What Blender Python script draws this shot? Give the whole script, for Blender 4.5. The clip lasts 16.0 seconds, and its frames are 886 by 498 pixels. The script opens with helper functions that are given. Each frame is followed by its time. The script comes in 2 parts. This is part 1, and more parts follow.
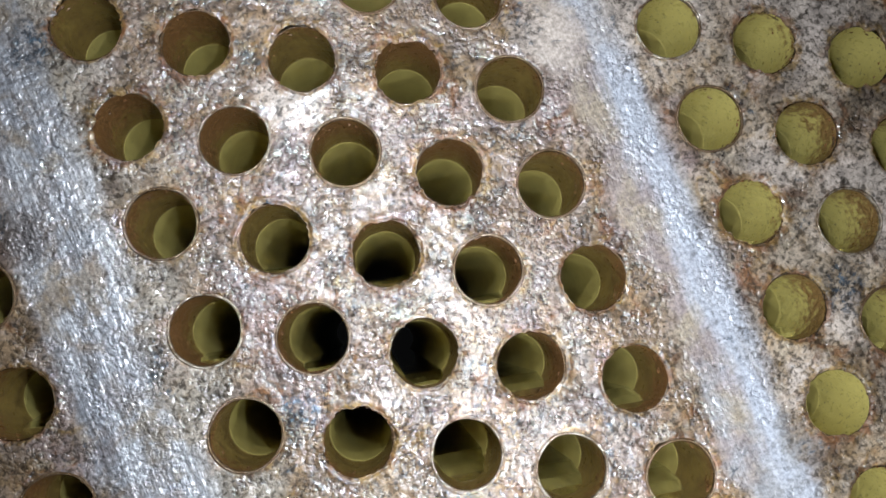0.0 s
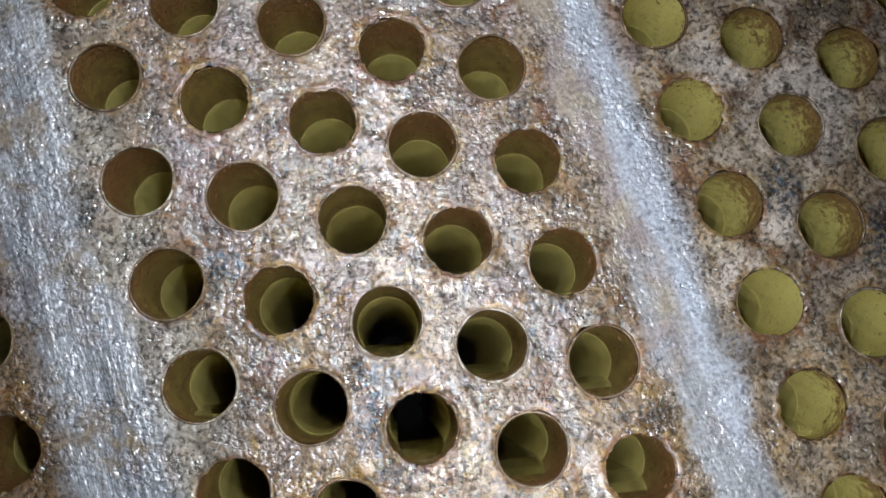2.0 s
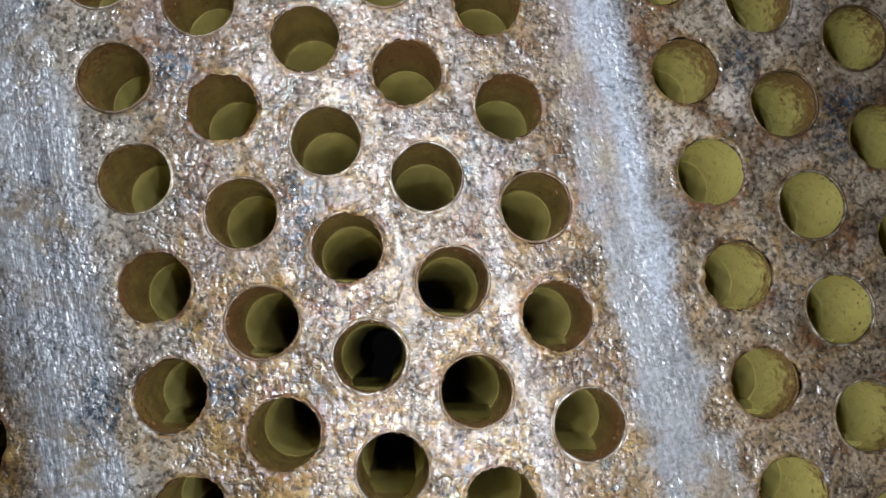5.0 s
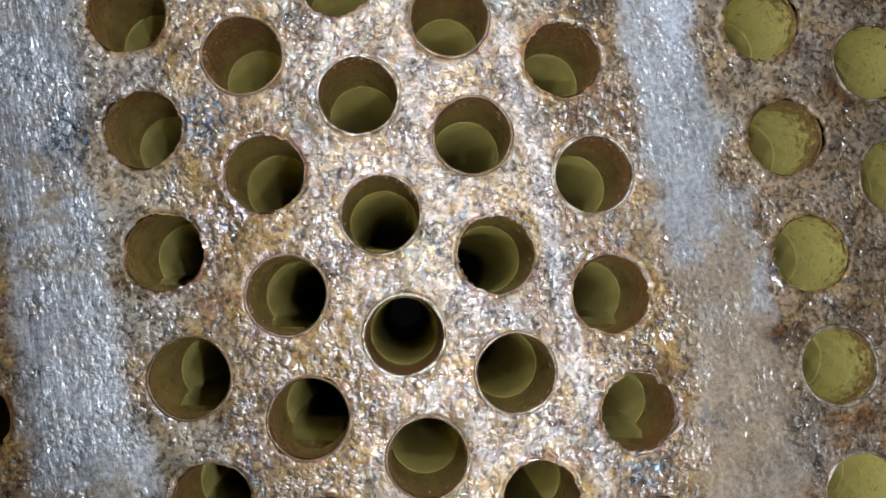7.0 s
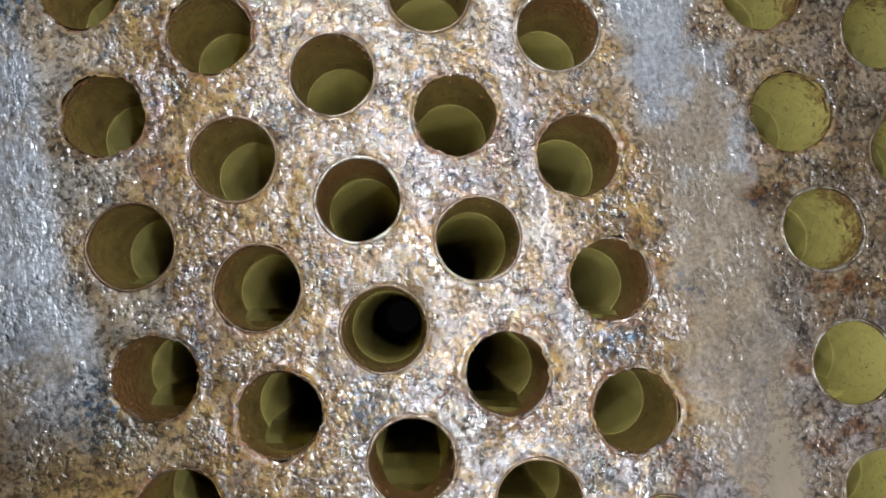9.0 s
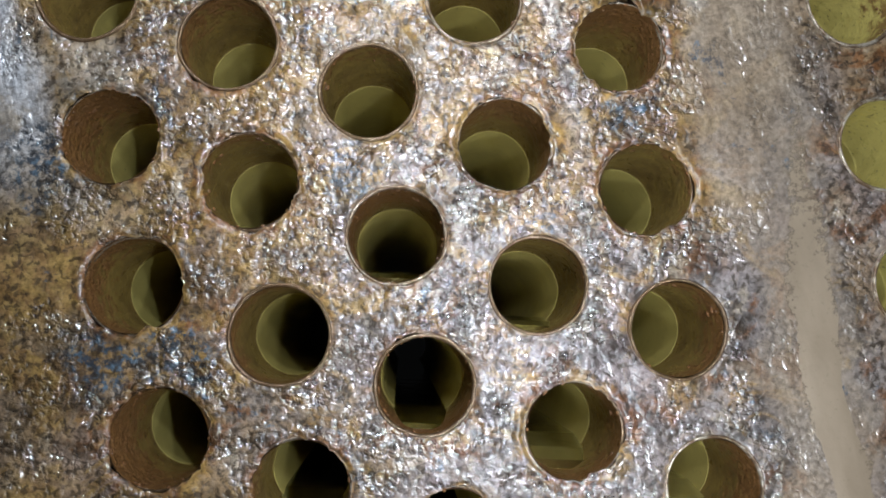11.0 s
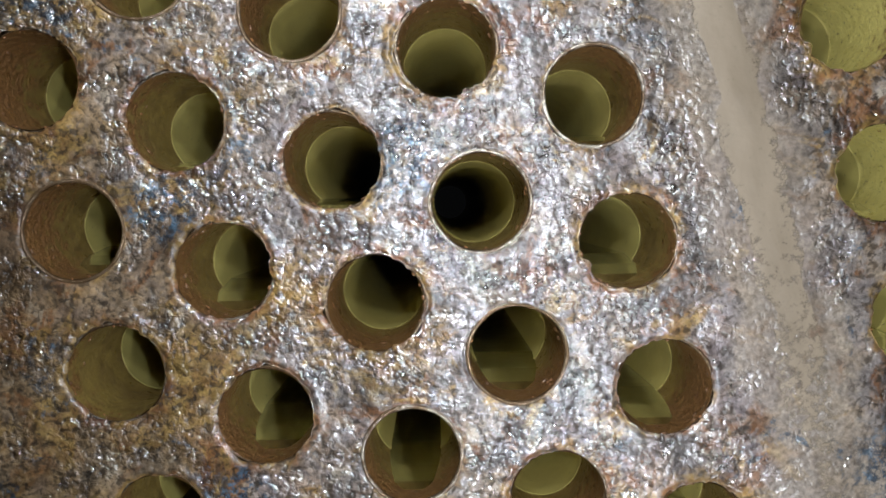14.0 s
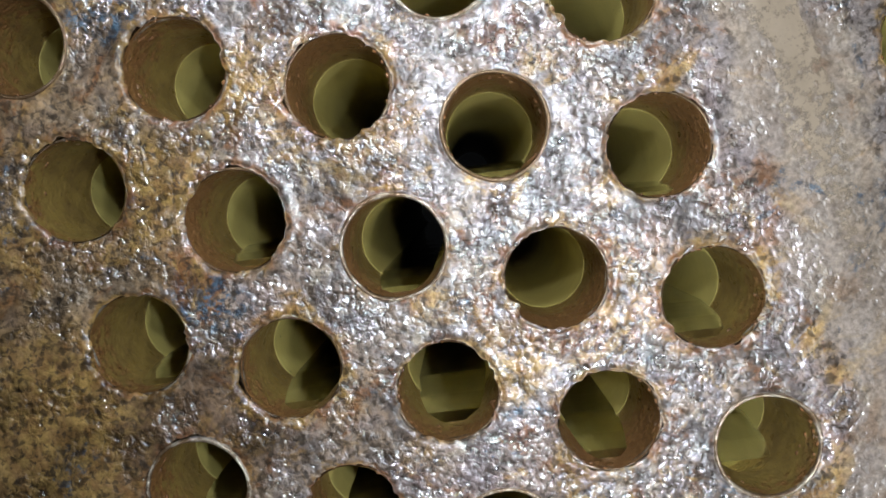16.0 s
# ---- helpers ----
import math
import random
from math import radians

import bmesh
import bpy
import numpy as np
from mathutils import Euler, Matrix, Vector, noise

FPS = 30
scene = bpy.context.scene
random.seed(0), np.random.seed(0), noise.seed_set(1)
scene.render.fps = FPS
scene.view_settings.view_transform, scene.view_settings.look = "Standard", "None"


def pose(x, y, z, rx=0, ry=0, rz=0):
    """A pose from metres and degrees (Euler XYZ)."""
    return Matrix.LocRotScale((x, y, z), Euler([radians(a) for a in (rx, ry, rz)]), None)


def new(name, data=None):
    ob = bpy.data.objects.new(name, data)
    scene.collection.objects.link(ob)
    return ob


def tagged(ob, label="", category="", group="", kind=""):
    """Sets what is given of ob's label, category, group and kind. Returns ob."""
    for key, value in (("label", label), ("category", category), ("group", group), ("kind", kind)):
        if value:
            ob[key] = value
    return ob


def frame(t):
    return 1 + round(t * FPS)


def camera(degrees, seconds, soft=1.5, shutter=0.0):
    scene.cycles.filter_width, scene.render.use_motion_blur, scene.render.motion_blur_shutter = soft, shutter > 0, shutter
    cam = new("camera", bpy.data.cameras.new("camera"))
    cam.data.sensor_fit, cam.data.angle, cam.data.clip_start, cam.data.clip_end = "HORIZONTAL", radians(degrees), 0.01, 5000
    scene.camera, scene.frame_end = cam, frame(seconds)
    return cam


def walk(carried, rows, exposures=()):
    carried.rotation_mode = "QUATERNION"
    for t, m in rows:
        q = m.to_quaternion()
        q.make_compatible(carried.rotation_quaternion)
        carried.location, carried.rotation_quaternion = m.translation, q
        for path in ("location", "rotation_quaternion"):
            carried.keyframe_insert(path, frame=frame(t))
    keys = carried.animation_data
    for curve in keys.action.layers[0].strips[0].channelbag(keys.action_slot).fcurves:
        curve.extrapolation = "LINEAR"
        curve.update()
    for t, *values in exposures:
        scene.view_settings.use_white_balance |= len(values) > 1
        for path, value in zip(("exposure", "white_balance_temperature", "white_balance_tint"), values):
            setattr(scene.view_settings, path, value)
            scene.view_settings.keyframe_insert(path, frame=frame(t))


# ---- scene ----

LENS = 61
cam = camera(LENS, 16.0, soft=1.7)
# the plan is drawn flat (x, y on the plate, z off it) and stood upright: the plate is a vertical sheet, its tubes lie level
LEAN = 14                     # the lanes lean by this from the plumb line
STAND = pose(0, 0, 0, 90) @ pose(0, 0, 0, 0, 0, LEAN)
# PATH
walk(cam, [
    (0, STAND @ pose(0.0460, 0.0119, 0.2229, 6.00, -4.80, -23.00)),
    (0.5, STAND @ pose(0.0428, -0.0085, 0.2212, 8.08, -4.74, -22.12)),
    (0.8, STAND @ pose(0.0467, -0.0106, 0.2247, 7.18, -4.09, -21.70)),
    (1, STAND @ pose(0.0454, -0.0194, 0.2244, 8.05, -3.94, -21.06)),
    (1.5, STAND @ pose(0.0504, -0.0248, 0.2197, 3.63, -4.65, -20.05)),
    (2, STAND @ pose(0.0532, -0.0467, 0.2192, 9.33, -3.55, -19.20)),
    (2.3, STAND @ pose(0.0618, -0.0483, 0.2201, 7.50, -2.45, -17.58)),
    (2.5, STAND @ pose(0.0549, -0.0631, 0.2164, 10.14, -3.57, -16.79)),
    (3, STAND @ pose(0.0603, -0.0805, 0.2149, 10.46, -2.17, -15.84)),
    (3.2, STAND @ pose(0.0671, -0.0792, 0.2191, 8.84, -1.10, -14.78)),
    (5.3, STAND @ pose(0.0631, -0.1000, 0.2147, 5.72, -3.46, -12.11)),
    (5.5, STAND @ pose(0.0662, -0.1074, 0.2123, 4.76, -3.30, -12.54)),
    (6, STAND @ pose(0.0645, -0.1227, 0.2066, 3.85, -3.71, -12.35)),
    (6.2, STAND @ pose(0.0640, -0.1259, 0.2059, 3.52, -3.08, -11.97)),
    (6.5, STAND @ pose(0.0616, -0.1320, 0.2034, 3.08, -2.23, -11.36)),
    (7, STAND @ pose(0.0581, -0.1500, 0.1955, 3.53, -2.74, -11.13)),
    (7.5, STAND @ pose(0.0523, -0.1589, 0.1940, 3.46, -3.57, -10.85)),
    (8, STAND @ pose(0.0577, -0.1812, 0.1942, 6.93, -2.62, -12.32)),
    (8.2, STAND @ pose(0.0604, -0.1812, 0.1934, 4.40, -1.83, -12.05)),
    (10.3, STAND @ pose(0.0565, -0.2226, 0.1617, 6.35, -3.27, -11.59)),
    (10.5, STAND @ pose(0.0535, -0.2294, 0.1607, 6.92, -3.32, -11.41)),
    (11, STAND @ pose(0.0529, -0.2427, 0.1590, 5.74, -3.16, -11.05)),
    (11.5, STAND @ pose(0.0584, -0.2515, 0.1601, 4.02, -2.91, -10.90)),
    (12, STAND @ pose(0.0590, -0.2610, 0.1600, 3.16, -2.98, -11.57)),
    (12.5, STAND @ pose(0.0653, -0.2745, 0.1595, 1.80, -2.46, -12.28)),
    (13, STAND @ pose(0.0647, -0.2873, 0.1602, 1.20, -1.49, -13.77)),
    (13.5, STAND @ pose(0.0678, -0.2977, 0.1589, -1.85, -0.79, -13.46)),
    (14, STAND @ pose(0.0737, -0.3016, 0.1562, -3.56, -0.70, -15.01)),
    (14.5, STAND @ pose(0.0757, -0.3089, 0.1535, -5.13, -0.54, -15.71)),
    (15, STAND @ pose(0.0728, -0.3169, 0.1530, -5.78, -0.60, -16.54)),
    (15.5, STAND @ pose(0.0785, -0.3309, 0.1522, -4.98, -0.65, -17.93)),
    (16, STAND @ pose(0.0716, -0.3462, 0.1479, -4.50, 1.28, -21.04)),
], exposures=[(0, 0.40), (0.4, 0.12), (1.5, 0.0), (3.2, 0.05), (7, 0.0), (11, -0.05), (14, 0.05), (16, 0.25)])
# END PATH

# ---- world and light ----
world = bpy.data.worlds.new("world")
scene.world = world
world.use_nodes = True
world.node_tree.nodes["Background"].inputs[0].default_value = (0.9, 0.95, 1.0, 1)
world.node_tree.nodes["Background"].inputs[1].default_value = 0.002


def torch(name, spot, watts, colour):
    """A small bright lamp that faces the plate."""
    lamp = bpy.data.lights.new(name, "AREA")
    lamp.shape, lamp.size = "DISK", 0.006
    lamp.energy, lamp.color, lamp.spread = watts, colour, radians(124)
    ob = new(name, lamp)
    ob.matrix_world = STAND @ Matrix.Translation(spot)
    return ob


# the inspection light goes down the plate beside the camera: small lamps along its way
TORCHES = 13
for k in range(TORCHES):
    f = k / (TORCHES - 1)
    torch("inspection_light", Vector((0.060, 0.12, 0.195)).lerp(Vector((0.098, -0.45, 0.137)), f), 0.089 - 0.019 * f, (0.855, 0.93, 1.0))

# ---- plan ----
P = 0.032                     # tube pitch
RT = 0.0100                   # bore of a rolled tube end
WALL = 0.0009
STEP = 0.027                  # depth of the shoulder below the plate
LANES = (-1, 5)               # columns left without tubes
SHIFT = {(0, -3): (0.7, -0.9), (0, -2): (-0.8, 0.5), (0, -1): (-0.4, -1.3), (0, 0): (-0.7, -1.4), (0, 3): (-0.7, 1.2), (0, 4): (-0.9, 0.8), (0, 10): (0.0, 1.0), (1, -1): (-0.6, 0.8), (1, 6): (-0.8, 1.3), (1, 8): (-1.3, 0.1), (1, 11): (-0.8, 0.5), (2, -3): (1.2, 0.3), (2, -2): (0.8, -0.4), (2, 9): (1.0, 1.1), (2, 11): (-0.5, 0.9), (3, -4): (0.6, 0.8), (3, -3): (0.5, -0.9), (3, -2): (-0.6, -0.8), (3, 0): (-0.9, -0.4), (3, 4): (-1.1, 0.8), (3, 5): (-0.9, -0.7), (3, 7): (1.3, 0.3), (3, 9): (-0.8, -1.0), (3, 10): (-0.0, -1.4), (4, -2): (0.7, 0.7), (4, 0): (0.8, 0.5), (4, 2): (1.8, -0.1), (4, 4): (1.0, 0.3), (4, 6): (0.1, 0.9), (4, 7): (0.3, -0.9), (6, 3): (0.7, 1.6), (7, -3): (0.7, 1.3)}                  # drilling errors of single holes, in mm
CX, CY, RPLATE = 0.086, -0.150, 0.37


def site(i, j):
    return Vector((i * P * math.sqrt(3) / 2, -j * P - i * P / 2, 0))


def drilled(i, j):
    dx, dy = SHIFT.get((i, j), (0, 0))
    return site(i, j) + Vector((dx, dy, 0)) / 1000


def in_bundle(p):
    return -0.12 < p.x < 0.29 and -0.48 < p.y < 0.19


def has_tube(i, j):
    return i not in LANES and in_bundle(site(i, j))


def hashed(i, j, k=0):
    return random.Random(i * 7919 + j * 104729 + k * 31 + 5).random()


# ---- materials ----
def nodes_of(mat):
    mat.use_nodes = True
    nt = mat.node_tree
    return nt, nt.nodes["Principled BSDF"]


class Net:
    """Small shorthand for node trees."""

    def __init__(self, name):
        self.mat = bpy.data.materials.new(name)
        self.nt, self.bsdf = nodes_of(self.mat)
        # back from the upright plate to the plan's axes
        again, spot = self.add("ShaderNodeCombineXYZ"), self.add("ShaderNodeNewGeometry").outputs["Position"]
        for k in range(3):
            dot = self.add("ShaderNodeVectorMath", operation="DOT_PRODUCT")
            self.put(dot.inputs[0], spot)
            dot.inputs[1].default_value = STAND.col[k].xyz
            self.put(again.inputs[k], dot.outputs["Value"])
        self.place = again.outputs[0]

    def add(self, kind, operation="", attribute_name=""):
        n = self.nt.nodes.new(kind)
        if operation:
            n.operation = operation
        if attribute_name:
            n.attribute_name = attribute_name
        return n

    def put(self, socket, value):
        if isinstance(value, bpy.types.NodeSocket):
            self.nt.links.new(value, socket)
        elif isinstance(value, tuple) and len(value) == 3 and socket.type == "RGBA":
            socket.default_value = (*value, 1)
        else:
            socket.default_value = value

    def noise(self, scale, detail=4, rough=0.6, distort=0.0, vec=None, stretch=None, offset=None):
        n = self.add("ShaderNodeTexNoise")
        v = vec or self.place
        if stretch or offset:
            m = self.add("ShaderNodeMapping")
            self.put(m.inputs["Vector"], v)
            m.inputs["Scale"].default_value = stretch or (1, 1, 1)
            m.inputs["Location"].default_value = offset or (0, 0, 0)
            v = m.outputs[0]
        self.put(n.inputs["Vector"], v)
        for k, val in (("Scale", scale), ("Detail", detail), ("Roughness", rough), ("Distortion", distort)):
            n.inputs[k].default_value = val
        return n.outputs["Fac"]

    def cells(self, scale, feature="F1"):
        n = self.add("ShaderNodeTexVoronoi")
        n.feature = feature
        self.put(n.inputs["Vector"], self.place)
        n.inputs["Scale"].default_value = scale
        return n.outputs["Distance"]

    def ramp(self, fac, lo, hi, a=0.0, b=1.0):
        n = self.add("ShaderNodeMapRange")
        n.interpolation_type = "SMOOTHSTEP"
        self.put(n.inputs["Value"], fac)
        for k, v in zip(("From Min", "From Max", "To Min", "To Max"), (lo, hi, a, b)):
            n.inputs[k].default_value = v
        return n.outputs[0]

    def mix(self, fac, a, b, blend="MIX"):
        n = self.add("ShaderNodeMix")
        n.data_type, n.blend_type = "RGBA", blend
        self.put(n.inputs["Factor"], fac)
        self.put(n.inputs[6], a)
        self.put(n.inputs[7], b)
        return n.outputs[2]

    def math(self, op, a, b=0.0, clamp=False):
        n = self.add("ShaderNodeMath", operation=op)
        n.use_clamp = clamp
        self.put(n.inputs[0], a)
        self.put(n.inputs[1], b)
        return n.outputs[0]

    def axis(self, name):
        n = self.add("ShaderNodeSeparateXYZ")
        self.put(n.inputs[0], self.place)
        return n.outputs[name]

    def bump(self, height, dist, strength=1.0, after=None):
        n = self.add("ShaderNodeBump")
        self.put(n.inputs["Height"], height)
        n.inputs["Distance"].default_value = dist
        self.put(n.inputs["Strength"], strength)
        if after:
            self.put(n.inputs["Normal"], after)
        return n.outputs[0]

    def finish(self, **sockets):
        for k, v in sockets.items():
            self.put(self.bsdf.inputs[k.replace("_", " ")], v)
        return self.mat


def lane_mask(n, lane, half):
    """1 on a bare lane between the tube fields, with frayed edges."""
    x = n.math("ADD", n.axis("X"), n.ramp(n.noise(38, 5, 0.65), 0.2, 0.8, -0.007, 0.007))
    d = n.math("ABSOLUTE", n.math("SUBTRACT", x, lane * P * math.sqrt(3) / 2))
    return n.ramp(d, half - 0.005, half + 0.003, 1, 0)


# stains with a shape of their own: x, y, radius on the plate
PALE_STAINS = ((0.165, 0.075, 0.026), (0.208, 0.050, 0.028), (0.129, 0.075, 0.014), (0.047, 0.085, 0.012), (0.200, -0.010, 0.020), (0.180, 0.012, 0.012), (0.181, -0.042, 0.010), (0.160, -0.055, 0.010))
BLUE_STAINS = ((0.211, -0.058, 0.014), (0.015, -0.096, 0.009), (-0.019, -0.093, 0.009), (0.006, -0.242, 0.010), (-0.007, -0.239, 0.011),
               (0.018, -0.350, 0.009), (-0.016, 0.128, 0.009), (0.047, -0.046, 0.008), (0.045, -0.058, 0.009), (0.018, -0.002, 0.009), (0.183, -0.032, 0.009),
               (-0.014, -0.196, 0.011), (0.111, -0.206, 0.009), (0.206, -0.26, 0.012), (0.020, -0.287, 0.010), (0.070, -0.292, 0.010), (0.156, -0.382, 0.012), (0.048, -0.210, 0.008))
OCHRE_STAINS = ((-0.024, -0.362, 0.026), (0.014, -0.323, 0.012), (0.038, -0.312, 0.010), (-0.020, -0.215, 0.018), (-0.027, -0.270, 0.014), (0.029, -0.100, 0.010), (0.040, -0.022, 0.008),
                (0.033, -0.073, 0.009), (0.063, -0.177, 0.011), (0.037, -0.181, 0.011), (0.054, -0.205, 0.007), (0.001, -0.269, 0.009), (0.070, -0.381, 0.011), (-0.031, -0.107, 0.007), (-0.023, -0.042, 0.007))
BROWN_STAINS = ((0.004, -0.375, 0.022), (0.112, -0.215, 0.012), (-0.039, 0.076, 0.010), (-0.02, -0.285, 0.018), (0.088, 0.031, 0.010), (0.0515, -0.302, 0.007), (0.010, -0.226, 0.010))


def stain_mask(n, stains):
    warp = n.add("ShaderNodeTexNoise")
    n.put(warp.inputs["Vector"], n.place)
    warp.inputs["Scale"].default_value, warp.inputs["Detail"].default_value, warp.inputs["Roughness"].default_value = 130, 5, 0.7
    v = n.add("ShaderNodeVectorMath", operation="MULTIPLY_ADD")
    n.put(v.inputs[0], warp.outputs["Color"])
    v.inputs[1].default_value, v.inputs[2].default_value = (0.022, 0.022, 0), (-0.011, -0.011, 0)
    w = n.add("ShaderNodeVectorMath", operation="ADD")
    n.put(w.inputs[0], n.place)
    n.put(w.inputs[1], v.outputs[0])
    out = None
    for x, y, r in stains:
        d = n.add("ShaderNodeVectorMath", operation="DISTANCE")
        n.put(d.inputs[0], w.outputs[0])
        d.inputs[1].default_value = (x, y, 0)
        m = n.ramp(d.outputs["Value"], r * 0.45, r * 1.15, 1, 0)
        out = m if out is None else n.math("MAXIMUM", out, m)
    return out


def band(n, centre, half, soft, fray=0.004, scale=60):
    """1 along a strip that runs down the plate at x = centre, with frayed edges."""
    x = n.math("ADD", n.axis("X"), n.ramp(n.noise(scale, 5, 0.65, stretch=(1, 0.35, 1), offset=(centre * 90, 2, 0)), 0.2, 0.8, -fray, fray))
    d = n.math("ABSOLUTE", n.math("SUBTRACT", x, centre))
    return n.ramp(d, half - soft, half + soft, 1, 0)


def plate_material():
    n = Net("wet_corroded_steel")
    y = n.axis("Y")
    more = n.ramp(y, 0.06, -0.10, 0.0, 1.0)
    early = n.mix(n.ramp(n.noise(60, 6, 0.7), 0.38, 0.62), (0.305, 0.235, 0.195), (0.165, 0.112, 0.072))
    late = n.mix(n.ramp(n.noise(60, 6, 0.7), 0.38, 0.62), (0.25, 0.175, 0.105), (0.13, 0.075, 0.032))
    last = n.mix(n.ramp(n.noise(60, 6, 0.7), 0.38, 0.62), (0.19, 0.165, 0.16), (0.105, 0.085, 0.078))
    end = n.ramp(n.math("ADD", y, n.ramp(n.noise(30, 4), 0.3, 0.7, -0.03, 0.03)), -0.19, -0.25)
    end = n.math("MULTIPLY", end, n.ramp(n.math("ADD", n.axis("X"), n.ramp(n.noise(34, 4, offset=(6, 1, 0)), 0.3, 0.7, -0.025, 0.025)), 0.0, 0.05, 0.15, 1.0))
    col = n.mix(end, n.mix(more, early, late), last)
    # a pale dry film on the upper part past the lane
    film = n.math("MULTIPLY", n.ramp(n.axis("X"), 0.13, 0.165), n.math("MULTIPLY", n.ramp(y, -0.20, 0.0, 0.25, 1.0), n.ramp(n.noise(48, 5, 0.7, 0.5, offset=(1, 5, 3)), 0.36, 0.55)))
    col = n.mix(n.math("MULTIPLY", film, 0.75), col, (0.54, 0.445, 0.35))
    tan = n.ramp(n.noise(95, 5, 0.7, 0.5, offset=(3, 1, 0)), 0.45, 0.62)
    col = n.mix(n.math("MULTIPLY", tan, n.ramp(end, 0, 1, 0.7, 0.4)), col, (0.30, 0.195, 0.10))
    mauve = n.ramp(n.noise(26, 4, 0.6, 0.4, offset=(5, 5, 0)), 0.5, 0.66)
    col = n.mix(n.math("MULTIPLY", mauve, n.ramp(more, 0, 1, 0.6, 0.3)), col, (0.30, 0.23, 0.24))
    pale = n.ramp(n.noise(110, 5, 0.7, 0.3, offset=(2, 8, 0)), 0.56, 0.66)
    col = n.mix(n.math("MULTIPLY", pale, 0.55), col, (0.42, 0.35, 0.26))
    rust = n.ramp(n.noise(70, 6, 0.72, 0.6, offset=(1, 9, 0)), 0.53, 0.63)
    col = n.mix(n.math("MULTIPLY", rust, 0.85), col, (0.15, 0.06, 0.02))
    # a pale grey shoulder beside the lane
    shoulder = n.math("MULTIPLY", band(n, -0.010, 0.013, 0.008, 0.009, 45), n.math("MULTIPLY", n.ramp(y, -0.24, -0.19), n.ramp(n.noise(65, 5, 0.7, 0.5, offset=(4, 9, 0)), 0.36, 0.56, 0.25, 0.85)))
    col = n.mix(shoulder, col, (0.365, 0.325, 0.275))
    # ochre scale: thickest in the middle of the plate
    thick = n.math("MULTIPLY", n.math("MULTIPLY", n.ramp(y, -0.04, -0.12), n.ramp(y, -0.27, -0.21, 0.35, 1.0)), n.ramp(n.axis("X"), 0.12, 0.15, 1.0, 0.0))
    ochre = n.ramp(n.math("ADD", n.noise(62, 6, 0.7, 0.9, offset=(7, 2, 0)), n.math("MULTIPLY", thick, 0.13)), 0.57, 0.66)
    ochre = n.math("MAXIMUM", n.math("MULTIPLY", ochre, n.ramp(shoulder, 0, 0.8, 0.8, 0.3)), n.math("MULTIPLY", stain_mask(n, OCHRE_STAINS), 0.9))
    col = n.mix(ochre, col, n.mix(n.ramp(n.noise(260, 4, 0.7), 0.4, 0.6), (0.31, 0.195, 0.06), (0.22, 0.12, 0.04)))
    # the bare lanes: brushed along their length, soiled towards the lower end
    scratch = n.noise(210, 4, 0.6, 0.0, stretch=(1.0, 0.12, 1.0))
    streaky = n.noise(60, 4, 0.6, 0.4, stretch=(1.0, 0.16, 1.0), offset=(3, 3, 0))
    left = n.math("MULTIPLY", band(n, -0.0285, 0.0125, 0.005, 0.007, 40), n.ramp(y, -0.175, -0.21, 1.0, 0.12))
    right = lane_mask(n, LANES[1], 0.0125)
    # left lane's bare metal, with its bluish-white highlight streaks painted into the colour
    bare = n.mix(n.ramp(streaky, 0.36, 0.64), (0.34, 0.36, 0.41), (0.74, 0.76, 0.82))
    bare = n.mix(n.ramp(scratch, 0.55, 0.68, 0, 0.45), bare, (0.16, 0.16, 0.165))
    soiled = n.mix(n.ramp(scratch, 0.36, 0.62), (0.17, 0.12, 0.06), (0.32, 0.235, 0.13))
    soil = n.math("MAXIMUM", n.ramp(y, -0.185, -0.225), n.ramp(n.noise(45, 5, 0.7, 0.3, offset=(4, 4, 0)), 0.50, 0.63, 0, 0.7))
    col = n.mix(n.math("MULTIPLY", left, n.ramp(n.noise(120, 5, 0.7, 0.4, offset=(2, 6, 0)), 0.36, 0.56, 0.5, 0.92)), col, n.mix(soil, bare, soiled))
    wander = n.math("ADD", y, n.ramp(n.noise(40, 4), 0.3, 0.7, -0.035, 0.035))
    smooth = n.mix(n.ramp(n.noise(55, 5, 0.7, 0.5, offset=(8, 8, 0)), 0.4, 0.62), (0.33, 0.275, 0.275), (0.40, 0.335, 0.26))
    tanned = n.mix(n.ramp(n.noise(70, 5, 0.7, 0.6, stretch=(1, 0.5, 1)), 0.38, 0.62), (0.235, 0.185, 0.14), (0.33, 0.27, 0.21))
    greyed = n.mix(n.ramp(streaky, 0.36, 0.62), (0.27, 0.285, 0.315), (0.40, 0.415, 0.45))
    inlane = n.mix(n.ramp(wander, -0.135, -0.175), n.mix(n.ramp(wander, -0.03, -0.075), smooth, greyed), tanned)
    col = n.mix(n.math("MULTIPLY", right, n.ramp(y, -0.18, -0.23, 0.82, 0.6)), col, inlane)
    # brushed streaks; their bluish highlight is also painted in as pale colour
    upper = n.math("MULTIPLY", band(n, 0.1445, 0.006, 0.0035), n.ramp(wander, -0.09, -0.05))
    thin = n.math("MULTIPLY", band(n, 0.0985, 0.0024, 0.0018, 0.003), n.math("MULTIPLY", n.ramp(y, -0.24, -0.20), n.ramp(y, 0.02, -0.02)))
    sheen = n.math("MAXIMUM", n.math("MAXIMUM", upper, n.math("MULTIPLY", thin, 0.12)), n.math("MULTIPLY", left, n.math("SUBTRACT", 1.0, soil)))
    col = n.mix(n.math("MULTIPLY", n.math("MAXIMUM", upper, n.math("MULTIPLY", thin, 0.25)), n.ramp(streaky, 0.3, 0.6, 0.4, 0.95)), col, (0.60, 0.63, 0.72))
    chalk = stain_mask(n, PALE_STAINS)
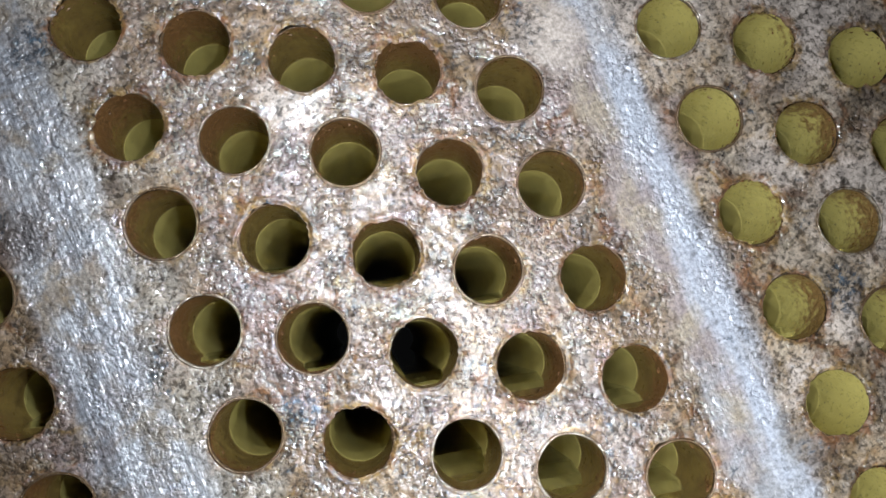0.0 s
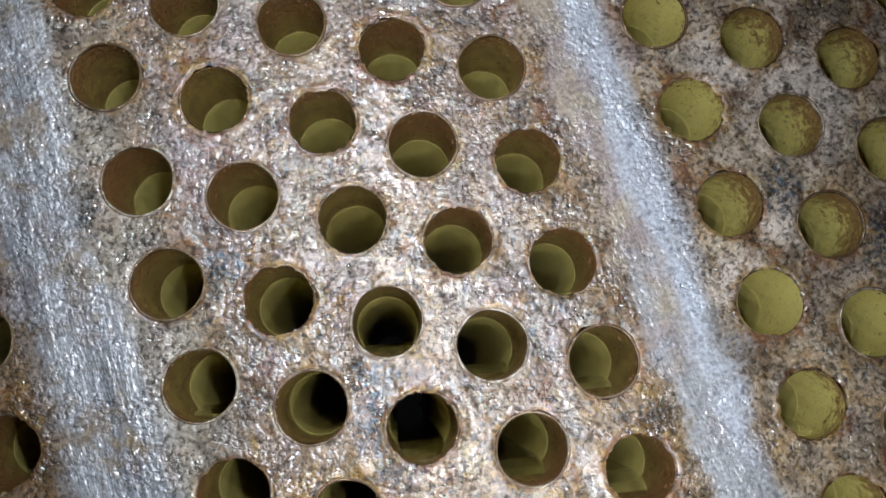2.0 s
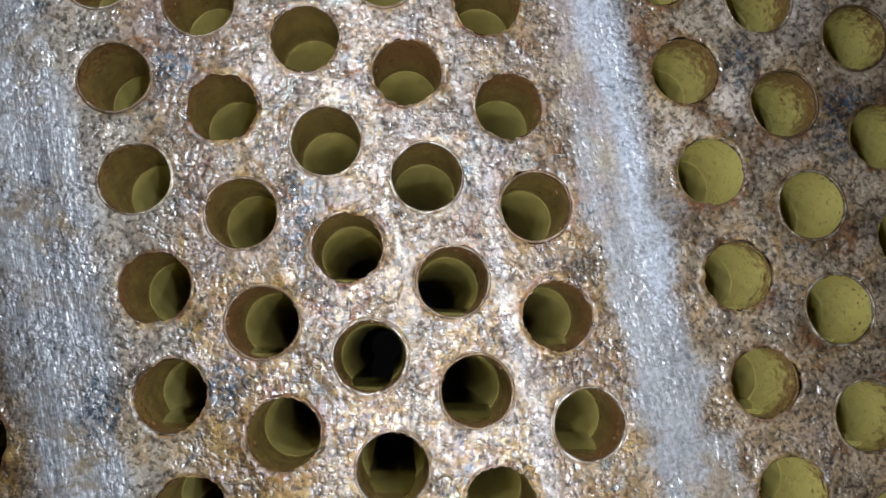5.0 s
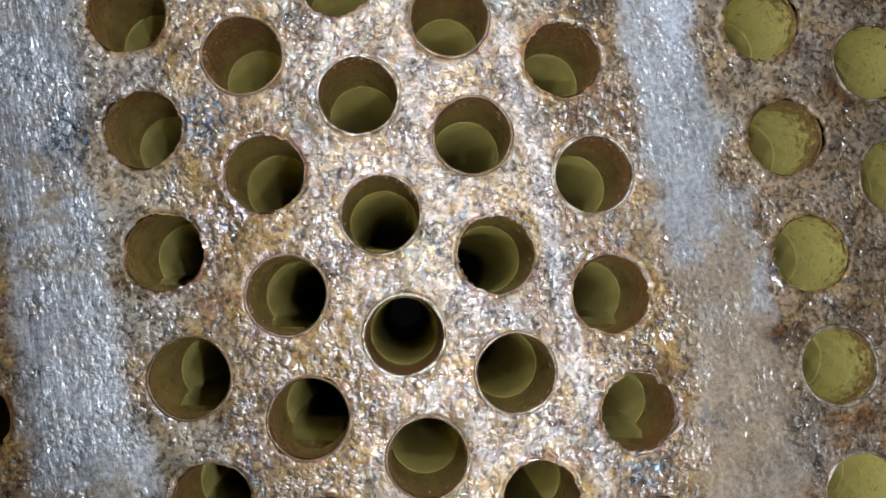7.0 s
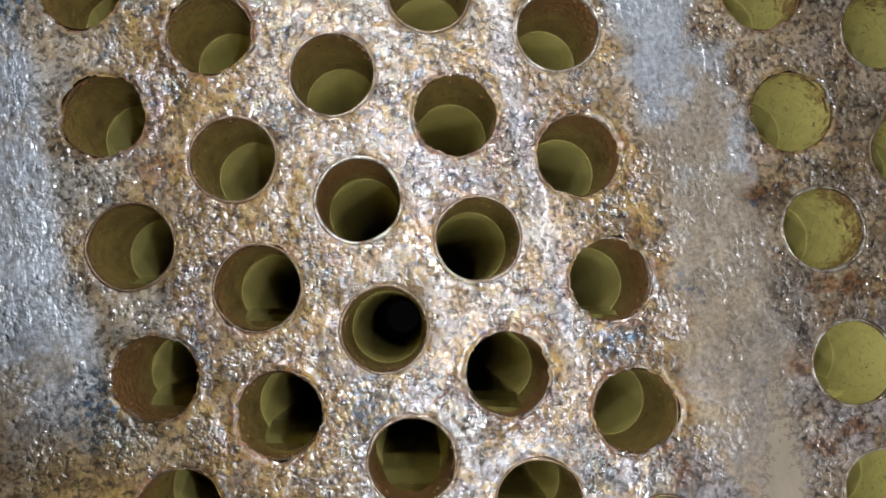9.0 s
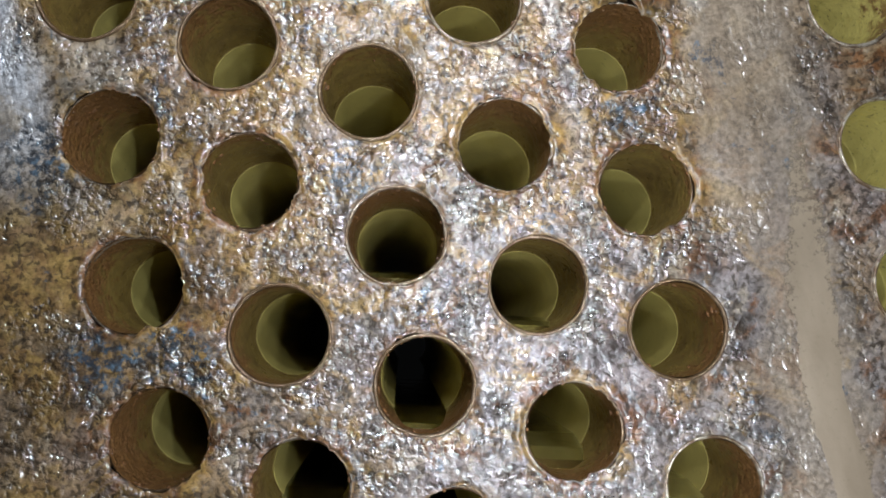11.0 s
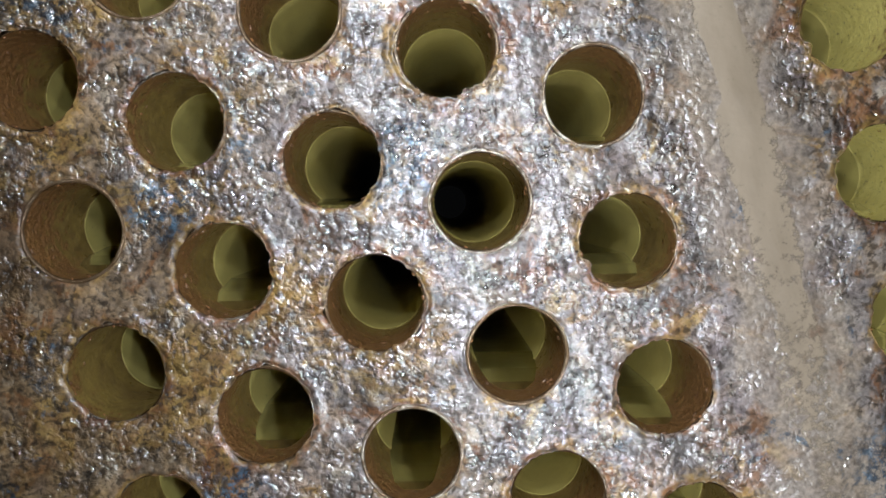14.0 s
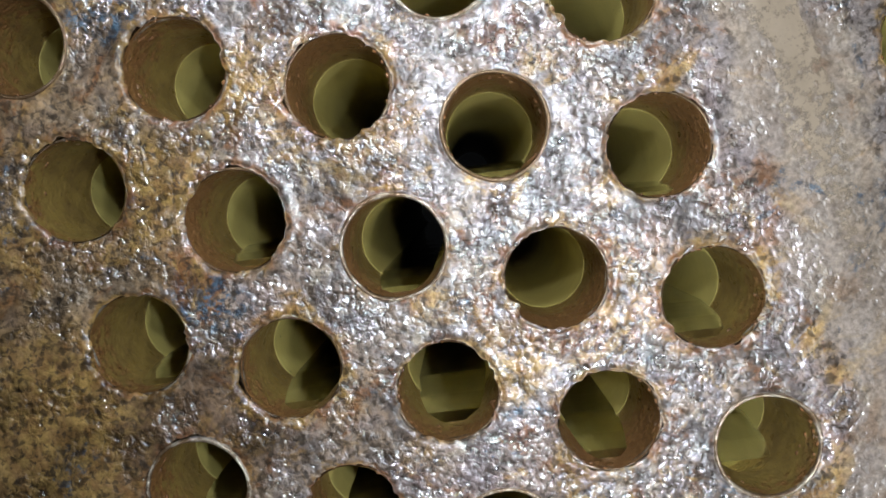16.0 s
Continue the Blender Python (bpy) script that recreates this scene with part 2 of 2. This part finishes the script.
    col = n.mix(n.math("MULTIPLY", chalk, 0.85), col, (0.60, 0.51, 0.45))
    col = n.mix(n.math("MULTIPLY", stain_mask(n, BROWN_STAINS), 0.65), col, (0.075, 0.043, 0.024))
    broken = n.ramp(n.noise(420, 4, 0.75), 0.44, 0.56)
    blue = n.math("MAXIMUM", n.math("MULTIPLY", n.ramp(n.noise(52, 6, 0.75, 0.9, offset=(9, 3, 0)), 0.58, 0.645), 0.85), stain_mask(n, BLUE_STAINS))
    col = n.mix(n.math("MULTIPLY", n.math("MULTIPLY", blue, broken), 0.9), col, n.mix(n.ramp(n.noise(330, 3), 0.45, 0.6), (0.022, 0.036, 0.055), (0.06, 0.115, 0.17)))
    lane = n.math("MAXIMUM", left, right)
    specks = n.ramp(n.noise(380, 4, 0.7, 0.4, offset=(6, 6, 0)), 0.555, 0.65)
    col = n.mix(n.math("MULTIPLY", specks, n.ramp(lane, 0, 1, 0.85, 0.35)), col, (0.035, 0.026, 0.02))
    crust = n.add("ShaderNodeAttribute", attribute_name="crust").outputs["Fac"]
    col = n.mix(n.ramp(n.math("MULTIPLY", crust, n.ramp(n.noise(300, 5, 0.7, offset=(5, 1, 0)), 0.3, 0.65, 0.2, 1.4)), 0.25, 0.8, 0, 0.8), col, n.mix(n.ramp(n.noise(90, 3), 0.42, 0.6), (0.18, 0.075, 0.03), (0.28, 0.17, 0.05)))
    # grains of scale, about two millimetres across, darker in the hollows between them
    crumbs = n.noise(620, 2.0, 0.55, 0.5)
    hollow = n.ramp(crumbs, 0.50, 0.36)
    col = n.mix(n.math("MULTIPLY", hollow, n.ramp(lane, 0, 1, 0.75, 0.25)), col, (0.04, 0.028, 0.018))
    blotch = n.ramp(n.noise(85, 5, 0.72, 0.6, offset=(3, 7, 2)), 0.34, 0.62, 0.5, 1.2)
    blotch = n.math("ADD", blotch, n.math("MULTIPLY", lane, n.math("SUBTRACT", 0.95, blotch)))
    grit = n.math("MULTIPLY", n.ramp(n.noise(760, 3, 0.7, offset=(2, 2, 0)), 0.3, 0.7, 0.6, 1.05), blotch)
    col = n.mix(1.0, col, n.mix(0.0, grit, grit), "MULTIPLY")
    # a film of water lies on most of it
    wet = n.ramp(n.noise(75, 4, 0.65, 0.5, offset=(11, 4, 0)), 0.43, 0.55, 0.12, 1.0)
    wet = n.math("MULTIPLY", wet, n.math("SUBTRACT", 1.0, n.math("MULTIPLY", ochre, 0.25)))
    calm = n.math("MULTIPLY", right, n.math("SUBTRACT", 1.0, upper))
    grain = n.math("MULTIPLY", n.ramp(wet, 0.15, 0.95, 0.30, 1.0), n.math("SUBTRACT", 1.0, n.math("MULTIPLY", calm, 0.45)))
    grain = n.math("MULTIPLY", grain, n.math("SUBTRACT", 1.0, n.math("MULTIPLY", n.math("MAXIMUM", film, chalk), 0.6)))
    b = n.bump(n.noise(170, 2, 0.5, 0.6), 0.0016, n.math("MULTIPLY", grain, 0.8))
    b = n.bump(crumbs, 0.00092, grain, b)
    dome = n.math("SUBTRACT", 1.0, n.math("POWER", n.cells(660), 2.0))
    b = n.bump(dome, 0.00062, n.math("MULTIPLY", grain, n.ramp(n.noise(150, 3, offset=(1, 1, 4)), 0.4, 0.6, 0.3, 1.0)), b)
    b = n.bump(n.noise(420, 3, 0.6, 0.0, stretch=(1.0, 0.22, 1.0)), 0.00095, n.math("MULTIPLY", n.math("SUBTRACT", n.math("MAXIMUM", sheen, n.math("MULTIPLY", right, 0.5)), n.math("MULTIPLY", upper, 0.55)), n.ramp(y, -0.10, -0.25, 1.0, 0.35)), b)
    fine = n.bump(n.noise(1300, 1.0, 0.5), 0.00025, grain, b)
    rough = n.ramp(n.noise(240, 4, 0.6, offset=(8, 1, 0)), 0.3, 0.7, 0.28, 0.5)
    shine = n.math("MULTIPLY", n.math("MAXIMUM", wet, sheen), n.math("SUBTRACT", 1.0, n.math("MULTIPLY", calm, 0.35)))
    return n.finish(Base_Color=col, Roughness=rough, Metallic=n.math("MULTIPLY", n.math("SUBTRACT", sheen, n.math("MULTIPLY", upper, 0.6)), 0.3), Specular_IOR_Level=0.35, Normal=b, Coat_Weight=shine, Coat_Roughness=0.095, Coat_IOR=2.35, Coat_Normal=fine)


def tube_end_material():
    n = Net("rusted_rolled_tube_end")
    z = n.axis("Z")
    info = n.add("ShaderNodeObjectInfo").outputs["Random"]
    zz = n.math("ADD", z, n.ramp(n.noise(420, 5, 0.7), 0.2, 0.8, -0.011, 0.011))
    clean = n.ramp(n.axis("X"), 0.135, 0.165)      # the tubes past the bare lane have hardly rusted
    rust = n.ramp(n.math("SUBTRACT", n.math("ADD", zz, n.ramp(info, 0, 1, -0.010, 0.010)), n.math("MULTIPLY", clean, 0.009)), -0.016, -0.004)
    col = n.mix(n.ramp(n.noise(140, 5, 0.7), 0.35, 0.7), (0.235, 0.16, 0.043), (0.155, 0.10, 0.032))
    col = n.mix(n.math("MULTIPLY", clean, 0.85), col, (0.58, 0.50, 0.16))
    col = n.mix(n.math("MULTIPLY", rust, 0.85), col, (0.19, 0.085, 0.03))
    col = n.mix(n.ramp(n.noise(800, 4, 0.7), 0.58, 0.68, 0, 0.75), col, (0.06, 0.035, 0.02))
    rings = n.noise(500, 4, 0.6, stretch=(0.15, 0.15, 1.0))
    b = n.bump(rings, 0.0002, 0.06)
    b = n.bump(n.noise(700, 4, 0.65), 0.0011, n.ramp(rust, 0, 1, 0.25, 1.0), b)
    return n.finish(Base_Color=col, Roughness=n.ramp(n.noise(330, 3), 0.3, 0.7, 0.25, 0.5), Metallic=0.1, Normal=b)


def tube_material():
    n = Net("green_tarnished_brass")
    info = n.add("ShaderNodeObjectInfo").outputs["Random"]
    col = n.mix(n.ramp(n.noise(90, 4, 0.6), 0.35, 0.65), (0.48, 0.405, 0.125), (0.41, 0.335, 0.105))
    col = n.mix(n.ramp(info, 0, 1, 0, 0.35), col, (0.38, 0.33, 0.11))
    col = n.mix(n.ramp(n.noise(700, 3, 0.6), 0.66, 0.72, 0, 0.6), col, (0.10, 0.08, 0.03))
    b = n.bump(n.noise(600, 4, 0.6), 0.0002, 0.4)
    return n.finish(Base_Color=col, Roughness=0.38, Metallic=0.1, Normal=b)


def rim_material():
    n = Net("worn_bare_rim")
    info = n.add("ShaderNodeObjectInfo").outputs["Random"]
    col = n.mix(n.ramp(n.noise(210, 5, 0.75), 0.42, 0.56), (0.48, 0.42, 0.34), (0.15, 0.095, 0.055))
    col = n.mix(n.ramp(info, 0.1, 0.7, 0, 0.9), col, (0.15, 0.09, 0.045))
    b = n.bump(n.noise(1000, 4, 0.65), 0.0005, 0.8)
    return n.finish(Base_Color=col, Roughness=0.24, Metallic=0.55, Normal=b)


def shell_material():
    n = Net("dark_rusted_shell")
    col = n.mix(n.ramp(n.noise(14, 6, 0.7), 0.35, 0.65), (0.10, 0.075, 0.06), (0.06, 0.045, 0.04))
    return n.finish(Base_Color=col, Roughness=0.6, Metallic=0.2, Normal=n.bump(n.noise(150, 5), 0.001, 0.5))


def gasket_material():
    n = Net("pale_gasket_residue")
    col = n.mix(n.ramp(n.noise(70, 5, 0.6, stretch=(1, 0.3, 1)), 0.35, 0.65), (0.225, 0.175, 0.125), (0.17, 0.13, 0.09))
    col = n.mix(n.ramp(n.noise(800, 3), 0.62, 0.7, 0, 0.5), col, (0.15, 0.12, 0.08))
    b = n.bump(n.noise(240, 4, 0.6), 0.0004, 0.5)
    edge = n.add("ShaderNodeAttribute", attribute_name="edge").outputs["Fac"]
    worn = n.ramp(n.math("ADD", edge, n.ramp(n.noise(420, 5, 0.7), 0.25, 0.75, -0.4, 0.4)), 0.05, 0.55)
    return n.finish(Base_Color=col, Roughness=0.45, Normal=b, Alpha=worn)


PLATE, TUBE_END, TUBE, RIM, SHELL, GASKET = plate_material(), tube_end_material(), tube_material(), rim_material(), shell_material(), gasket_material()


# ---- building helpers ----
def upright(ob):
    ob.matrix_world = STAND @ ob.matrix_basis
    return ob


def mesh_of(name, verts, faces, mat, smooth=True):
    me = bpy.data.meshes.new(name)
    me.from_pydata(verts, [], faces)
    me.materials.append(mat)
    if smooth:
        me.shade_smooth()
    me.update()
    return me


def part(name, me, parent, label=""):
    ob = new(name, me)
    ob.parent = parent
    return tagged(ob, label)


def lathe(name, profile, mat, seg=56, wobble=None):
    """Turns a closed or open (r, z) profile round the z axis."""
    verts, faces = [], []
    for k in range(seg):
        a = 2 * math.pi * k / seg
        for m, (r, z) in enumerate(profile):
            dr, dz = wobble(a, m) if wobble else (0, 0)
            verts.append(((r + dr) * math.cos(a), (r + dr) * math.sin(a), z + dz))
    c = len(profile)
    for k in range(seg):
        for m in range(c - 1):
            a, b = k * c + m, (k + 1) % seg * c + m
            faces.append((a, b, b + 1, a + 1))
    return mesh_of(name, verts, faces, mat)


# ---- the plate ----
def relief(x, y):
    """Height of the pitted, scaled surface."""
    lane = min(1.0, max(0.0, (min(abs(x - l * P * math.sqrt(3) / 2) for l in LANES) - 0.009) / 0.005))
    h = 0.00045 * noise.noise((x * 60, y * 60, 3.1)) + (0.12 + 0.88 * lane) * (
        0.00034 * noise.noise((x * 210, y * 210, 0.3)) + 0.00024 * noise.noise((x * 520, y * 520, 7.7)))
    inside = min(x + 0.12, 0.29 - x, y + 0.48, 0.19 - y)
    return h * min(1.0, max(0.0, (inside - 0.02) / 0.02))


def mouth(i, j, a):
    """Radius of the hole's mouth in the plate: scale hangs over the edge of some tubes."""
    rag = hashed(i, j, 1)
    base = RT + (0.0007 if rag < 0.5 else 0.00035)
    u = Vector((math.cos(a) * 1.7, math.sin(a) * 1.7, i * 3.7 + j * 1.9))
    amp = 0.00035 if rag < 0.4 else 0.0011
    bite = max(0.0, noise.noise(u * 1.3 + Vector((9, 9, 9))) - 0.25) * 0.0045 * max(0.0, rag - 0.35)
    return base + amp * (0.7 * noise.noise(u) + 0.5 * noise.noise(u * 2.9) + 0.4 * noise.noise(u * 6.3) + 0.12 * noise.noise(u * 11.0)) - bite


def build_plate(parent):
    seg, rings = 96, 12
    verts, faces, crusts, seen = [], [], [], {}

    def vert(x, y, z, crust=0.0):
        key = (round(x * 2e5), round(y * 2e5), round(z * 2e5))
        if key not in seen:
            seen[key] = len(verts)
            verts.append((x, y, z))
            crusts.append(crust)
        return seen[key]

    rhex = P / math.sqrt(3)

    def hexpoint(c, k, n):
        side, f = divmod(k * 6 / n, 1)
        p = [Vector((math.cos(math.pi / 3 * (side + s)), math.sin(math.pi / 3 * (side + s)), 0)) * rhex for s in (0, 1)]
        return c + p[0].lerp(p[1], f)

    for i in range(-12, 20):
        for j in range(-30, 30):
            c = site(i, j)
            if math.hypot(c.x - CX, c.y - CY) > RPLATE:
                continue
            seen_by = -0.12 < c.x < 0.29 and -0.48 < c.y < 0.19
            if not seen_by and not has_tube(i, j):
                ring = [hexpoint(c, k, 6) for k in range(6)]
                faces.append([vert(p.x, p.y, 0) for p in ring])
                faces.append([vert(p.x, p.y, -STEP) for p in reversed(ring)])
                continue
            hole = has_tube(i, j)
            d = drilled(i, j)
            rows_ = []
            for m in range(rings + 1):
                f = m / rings
                row = []
                for k in range(seg):
                    edge = hexpoint(c, k, seg)
                    a = math.atan2(edge.y - d.y, edge.x - d.x)
                    r = mouth(i, j, a) if hole else 0.0004
                    inner = d + Vector((math.cos(a), math.sin(a), 0)) * r
                    p = inner.lerp(edge, f)
                    z = relief(p.x, p.y)
                    if hole:
                        e = (p - d).length - r
                        z = z - 0.0005 * math.exp(-e / 0.0004) + (0.0003 * math.exp(-((e - 0.0012) / 0.0009) ** 2) if hashed(i, j, 1) > 0.5 else 0)
                        crust = math.exp(-max(0.0, e) / (0.0008 + 0.0032 * hashed(i, j, 8))) * (0.3 + 0.9 * hashed(i, j, 1))
                    row.append(vert(p.x, p.y, z, crust if hole else 0.0))
                rows_.append(row)
            if hole:
                low = []
                for k in range(seg):
                    x, y, z = verts[rows_[0][k]]
                    u = (Vector((x, y, 0)) - d).normalized() * (RT + WALL + 0.0001)
                    low.append((vert(d.x + u.x, d.y + u.y, -0.0025), vert(d.x + u.x, d.y + u.y, -STEP)))
                for k in range(seg):
                    q = (k + 1) % seg
                    faces.append((low[k][0], low[q][0], rows_[0][q], rows_[0][k]))
                    faces.append((low[k][1], low[q][1], low[q][0], low[k][0]))
                back = [vert(*hexpoint(c, k, seg).xy, -STEP) for k in range(seg)]
                for k in range(seg):
                    q = (k + 1) % seg
                    faces.append((low[q][1], low[k][1], back[k], back[q]))
            else:
                faces.append(rows_[0])
                faces.append([vert(*hexpoint(c, k, seg).xy, -STEP) for k in reversed(range(seg))])
            for m in range(rings):
                for k in range(seg):
                    q = (k + 1) % seg
                    quad = (rows_[m][k], rows_[m + 1][k], rows_[m + 1][q], rows_[m][q])
                    if len(set(quad)) == 4:
                        faces.append(quad)
    me = mesh_of("plate", verts, faces, PLATE)
    me.attributes.new("crust", "FLOAT", "POINT").data.foreach_set("value", crusts)
    return part("plate", me, parent, "wet corroded steel plate with ochre and dark stains")


tube_sheet = tagged(upright(new("tube_sheet")), "wet corroded steel tube sheet with rows of open brass tubes", "tube sheet")
build_plate(tube_sheet)


# ---- the tubes ----
def wavy(seed, amp):
    def w(a, m):
        u = Vector((math.cos(a) * 1.6, math.sin(a) * 1.6, seed * 5.3 + m * 0.15))
        return amp * noise.noise(u), 0.6 * amp * noise.noise(u * 2.3)
    return w


RB = RT - 0.00025             # bore below the shoulder
END_MESHES, RIM_MESHES, BORE_MESHES = [], [], []
for v in range(6):
    END_MESHES.append(lathe("tube_end", [(RT + 0.0001, -0.0006), (RT, -0.002), (RT, -0.008), (RT - 0.00005, -0.016), (RT, -STEP + 0.0010), (RT - 0.0001, -STEP + 0.0002), (RB + 0.0001, -STEP)], TUBE_END, 64, wavy(v, 0.00006)))
    RIM_MESHES.append(lathe("rim", [(RT + 0.0001, -0.0007), (RT + 0.0001, 0.0000), (RT + 0.0003, 0.00035), (RT + WALL - 0.0003, 0.0004), (RT + WALL, 0.0001), (RT + WALL, -0.002)], RIM, 64, wavy(v + 20, 0.00035)))
    BORE_MESHES.append(lathe("tube", [(RB + 0.0001, -STEP), (RB + 0.00003, -STEP - 0.00005), (RB, -STEP - 0.0002), (RB, -0.06), (RB, -0.12), (RB, -0.30), (RB + WALL, -0.30), (RB + WALL, -STEP - 0.001)], TUBE, 64, wavy(v + 40, 0.00003)))

# ---- water left lying in the tubes ----
def water_material():
    n = Net("standing_water")
    b = n.bump(n.noise(90, 2, 0.5), 0.0004, 0.5)
    return n.finish(Base_Color=(0.72, 0.68, 0.50), Roughness=0.08, IOR=1.33, Transmission_Weight=1.0, Normal=b)


WATER = water_material()


def water_mesh(level, near):
    """A pool along the low side of a tube: flat on top, round below."""
    r, verts, faces = RT + 0.00005, [], []
    full, n, cuts = level, 14, 10
    for c in range(cuts + 1):
        z = -near - (0.285 - near) * (c / cuts) ** 2
        level = full + (0.97 - full) * max(0.0, 1 - c / 3)    # it thins out towards the mouth
        half = math.acos(level)
        for k in range(n + 1):
            a = -math.pi / 2 - half + 2 * half * k / n
            verts.append((r * math.cos(a), min(r * math.sin(a), -r * level) , z))
        for k in range(1, n):
            x = r * math.sin(half) * (1 - 2 * k / n)
            verts.append((x, -r * level, z))
    c = 2 * n
    for q in range(cuts):
        for k in range(c):
            a, b = q * c + k, q * c + (k + 1) % c
            faces.append((a, b, b + c, a + c))
    faces.append(list(range(c))[::-1])
    faces.append([cuts * c + k for k in range(c)])
    return mesh_of("water", verts, faces, WATER, False)


POOLS = [water_mesh(0.50, 0.012), water_mesh(0.62, 0.009), water_mesh(0.74, 0.006)]
def nodule_mesh(seed):
    """Crumbs of scale grown on the wall just inside a mouth, joined."""
    rnd, bm = random.Random(seed), bmesh.new()
    for _ in range(26):
        a, r = rnd.uniform(0, 2 * math.pi), rnd.uniform(0.00012, 0.00042)
        z = -0.0008 - 0.009 * rnd.random() ** 2.2
        m = Matrix.Translation((RT * math.cos(a), RT * math.sin(a), z)) @ Matrix.Rotation(a, 4, "Z") @ Matrix.Diagonal((r * 0.8, r * rnd.uniform(0.9, 2.2), r * rnd.uniform(0.8, 1.5), 1))
        made = bmesh.ops.create_icosphere(bm, subdivisions=1, radius=1, matrix=m)
        for v in made["verts"]:
            v.co += Vector((rnd.uniform(-1, 1), rnd.uniform(-1, 1), rnd.uniform(-1, 1))) * r * 0.25
    me = bpy.data.meshes.new("scale_crust")
    bm.to_mesh(me)
    bm.free()
    me.materials.append(NODULE)
    me.shade_smooth()
    return me


def nodule_material():
    n = Net("wet_rust_scale")
    col = n.mix(n.ramp(n.noise(900, 3), 0.4, 0.6), (0.20, 0.09, 0.035), (0.10, 0.05, 0.025))
    return n.finish(Base_Color=col, Roughness=0.22, Normal=n.bump(n.noise(2500, 2), 0.0002, 0.6))


NODULE = nodule_material()
NODULE_MESHES = [nodule_mesh(v) for v in range(6)]
for i in range(-6, 12):
    for j in range(-16, 18):
        if not has_tube(i, j):
            continue
        v, w = int(hashed(i, j, 2) * 6), int(hashed(i, j, 3) * 6)
        tube = part("tube", BORE_MESHES[v], tube_sheet)
        tube.matrix_local = Matrix.Translation(drilled(i, j)) @ pose(0, 0, 0, 0, 0, 360 * hashed(i, j, 4))
        part("tube_end", END_MESHES[w], tube, "rust-brown rolled tube end")
        sunk = 0 if hashed(i, j, 1) < 0.5 else -0.0014
        rim = part("rim", RIM_MESHES[v], tube, "worn bare metal rim")
        rim.location.z = sunk - 0.0004 * hashed(i, j, 5)
        if hashed(i, j, 9) < 0.75:
            tagged(part("scale_crust", NODULE_MESHES[int(hashed(i, j, 10) * 6)], tube, "rusty crumbs of scale inside the mouth"), kind="stuff")
        if hashed(i, j, 6) < 0.7:
            pool = part("water", POOLS[int(hashed(i, j, 7) * 3)], tube, "shallow pool of water in the tube")
            pool.visible_shadow = False
            pool.matrix_local = pose(0, 0, 0, 0, 0, -LEAN - 360 * hashed(i, j, 4))


# ---- gasket residue on the bare lane ----
def build_gasket():
    verts, faces, edges = [], [], []
    n, c = 190, 13
    for k in range(n + 1):
        y = -0.210 - 0.185 * k / n
        mid = 0.1400 + 0.007 * max(0.0, 1 - k / 60) + 0.0012 * noise.noise((y * 25, 1, 1))
        half = (0.0067 + 0.0012 * noise.noise((y * 60, 5, 1)) + 0.0008 * noise.noise((y * 240, 5, 1)) + 0.0006 * noise.noise((y * 700, 5, 1))) * min(1, 0.35 + k / 60, 0.3 + (n - k) / 50)
        for m in range(c):
            u = 2 * m / (c - 1) - 1
            x = mid + u * half
            edges.append((1 - u * u) * min(1, k / 50, (n - k) / 95))
            verts.append((x, y, relief(x, y) * 0.5 + 0.00030 * (1 - u * u) - 0.00014 + 0.00012 * noise.noise((x * 200, y * 120, 2))))
    for k in range(n):
        for m in range(c - 1):
            a = k * c + m
            faces.append((a, a + c, a + c + 1, a + 1))
    me = mesh_of("gasket_strip", verts, faces, GASKET)
    me.attributes.new("edge", "FLOAT", "POINT").data.foreach_set("value", edges)
    ob = upright(new("gasket_strip", me))
    return tagged(ob, "smooth pale beige gasket residue strip on the bare lane", "gasket")


build_gasket()


# ---- the channel that closes the place ----
def build_shell():
    wall = lathe("channel_wall", [(RPLATE - 0.02, -0.0005), (RPLATE - 0.02, 0.5), (RPLATE + 0.0, 0.5), (RPLATE + 0.0, -STEP), (RPLATE - 0.02, -STEP)], SHELL, 96)
    ob = tagged(new("channel_wall", wall), "dark rusted cylindrical channel wall round the tube sheet", "wall", kind="structure")
    ob.location = (CX, CY, 0)
    upright(ob)
    cover = lathe("channel_cover", [(0.0001, 0.5), (RPLATE, 0.5), (RPLATE, 0.52), (0.0001, 0.52)], SHELL, 96)
    ob = tagged(new("channel_cover", cover), "dark rusted flat channel cover", "cover", kind="structure")
    ob.location = (CX, CY, 0)
    upright(ob)


build_shell()
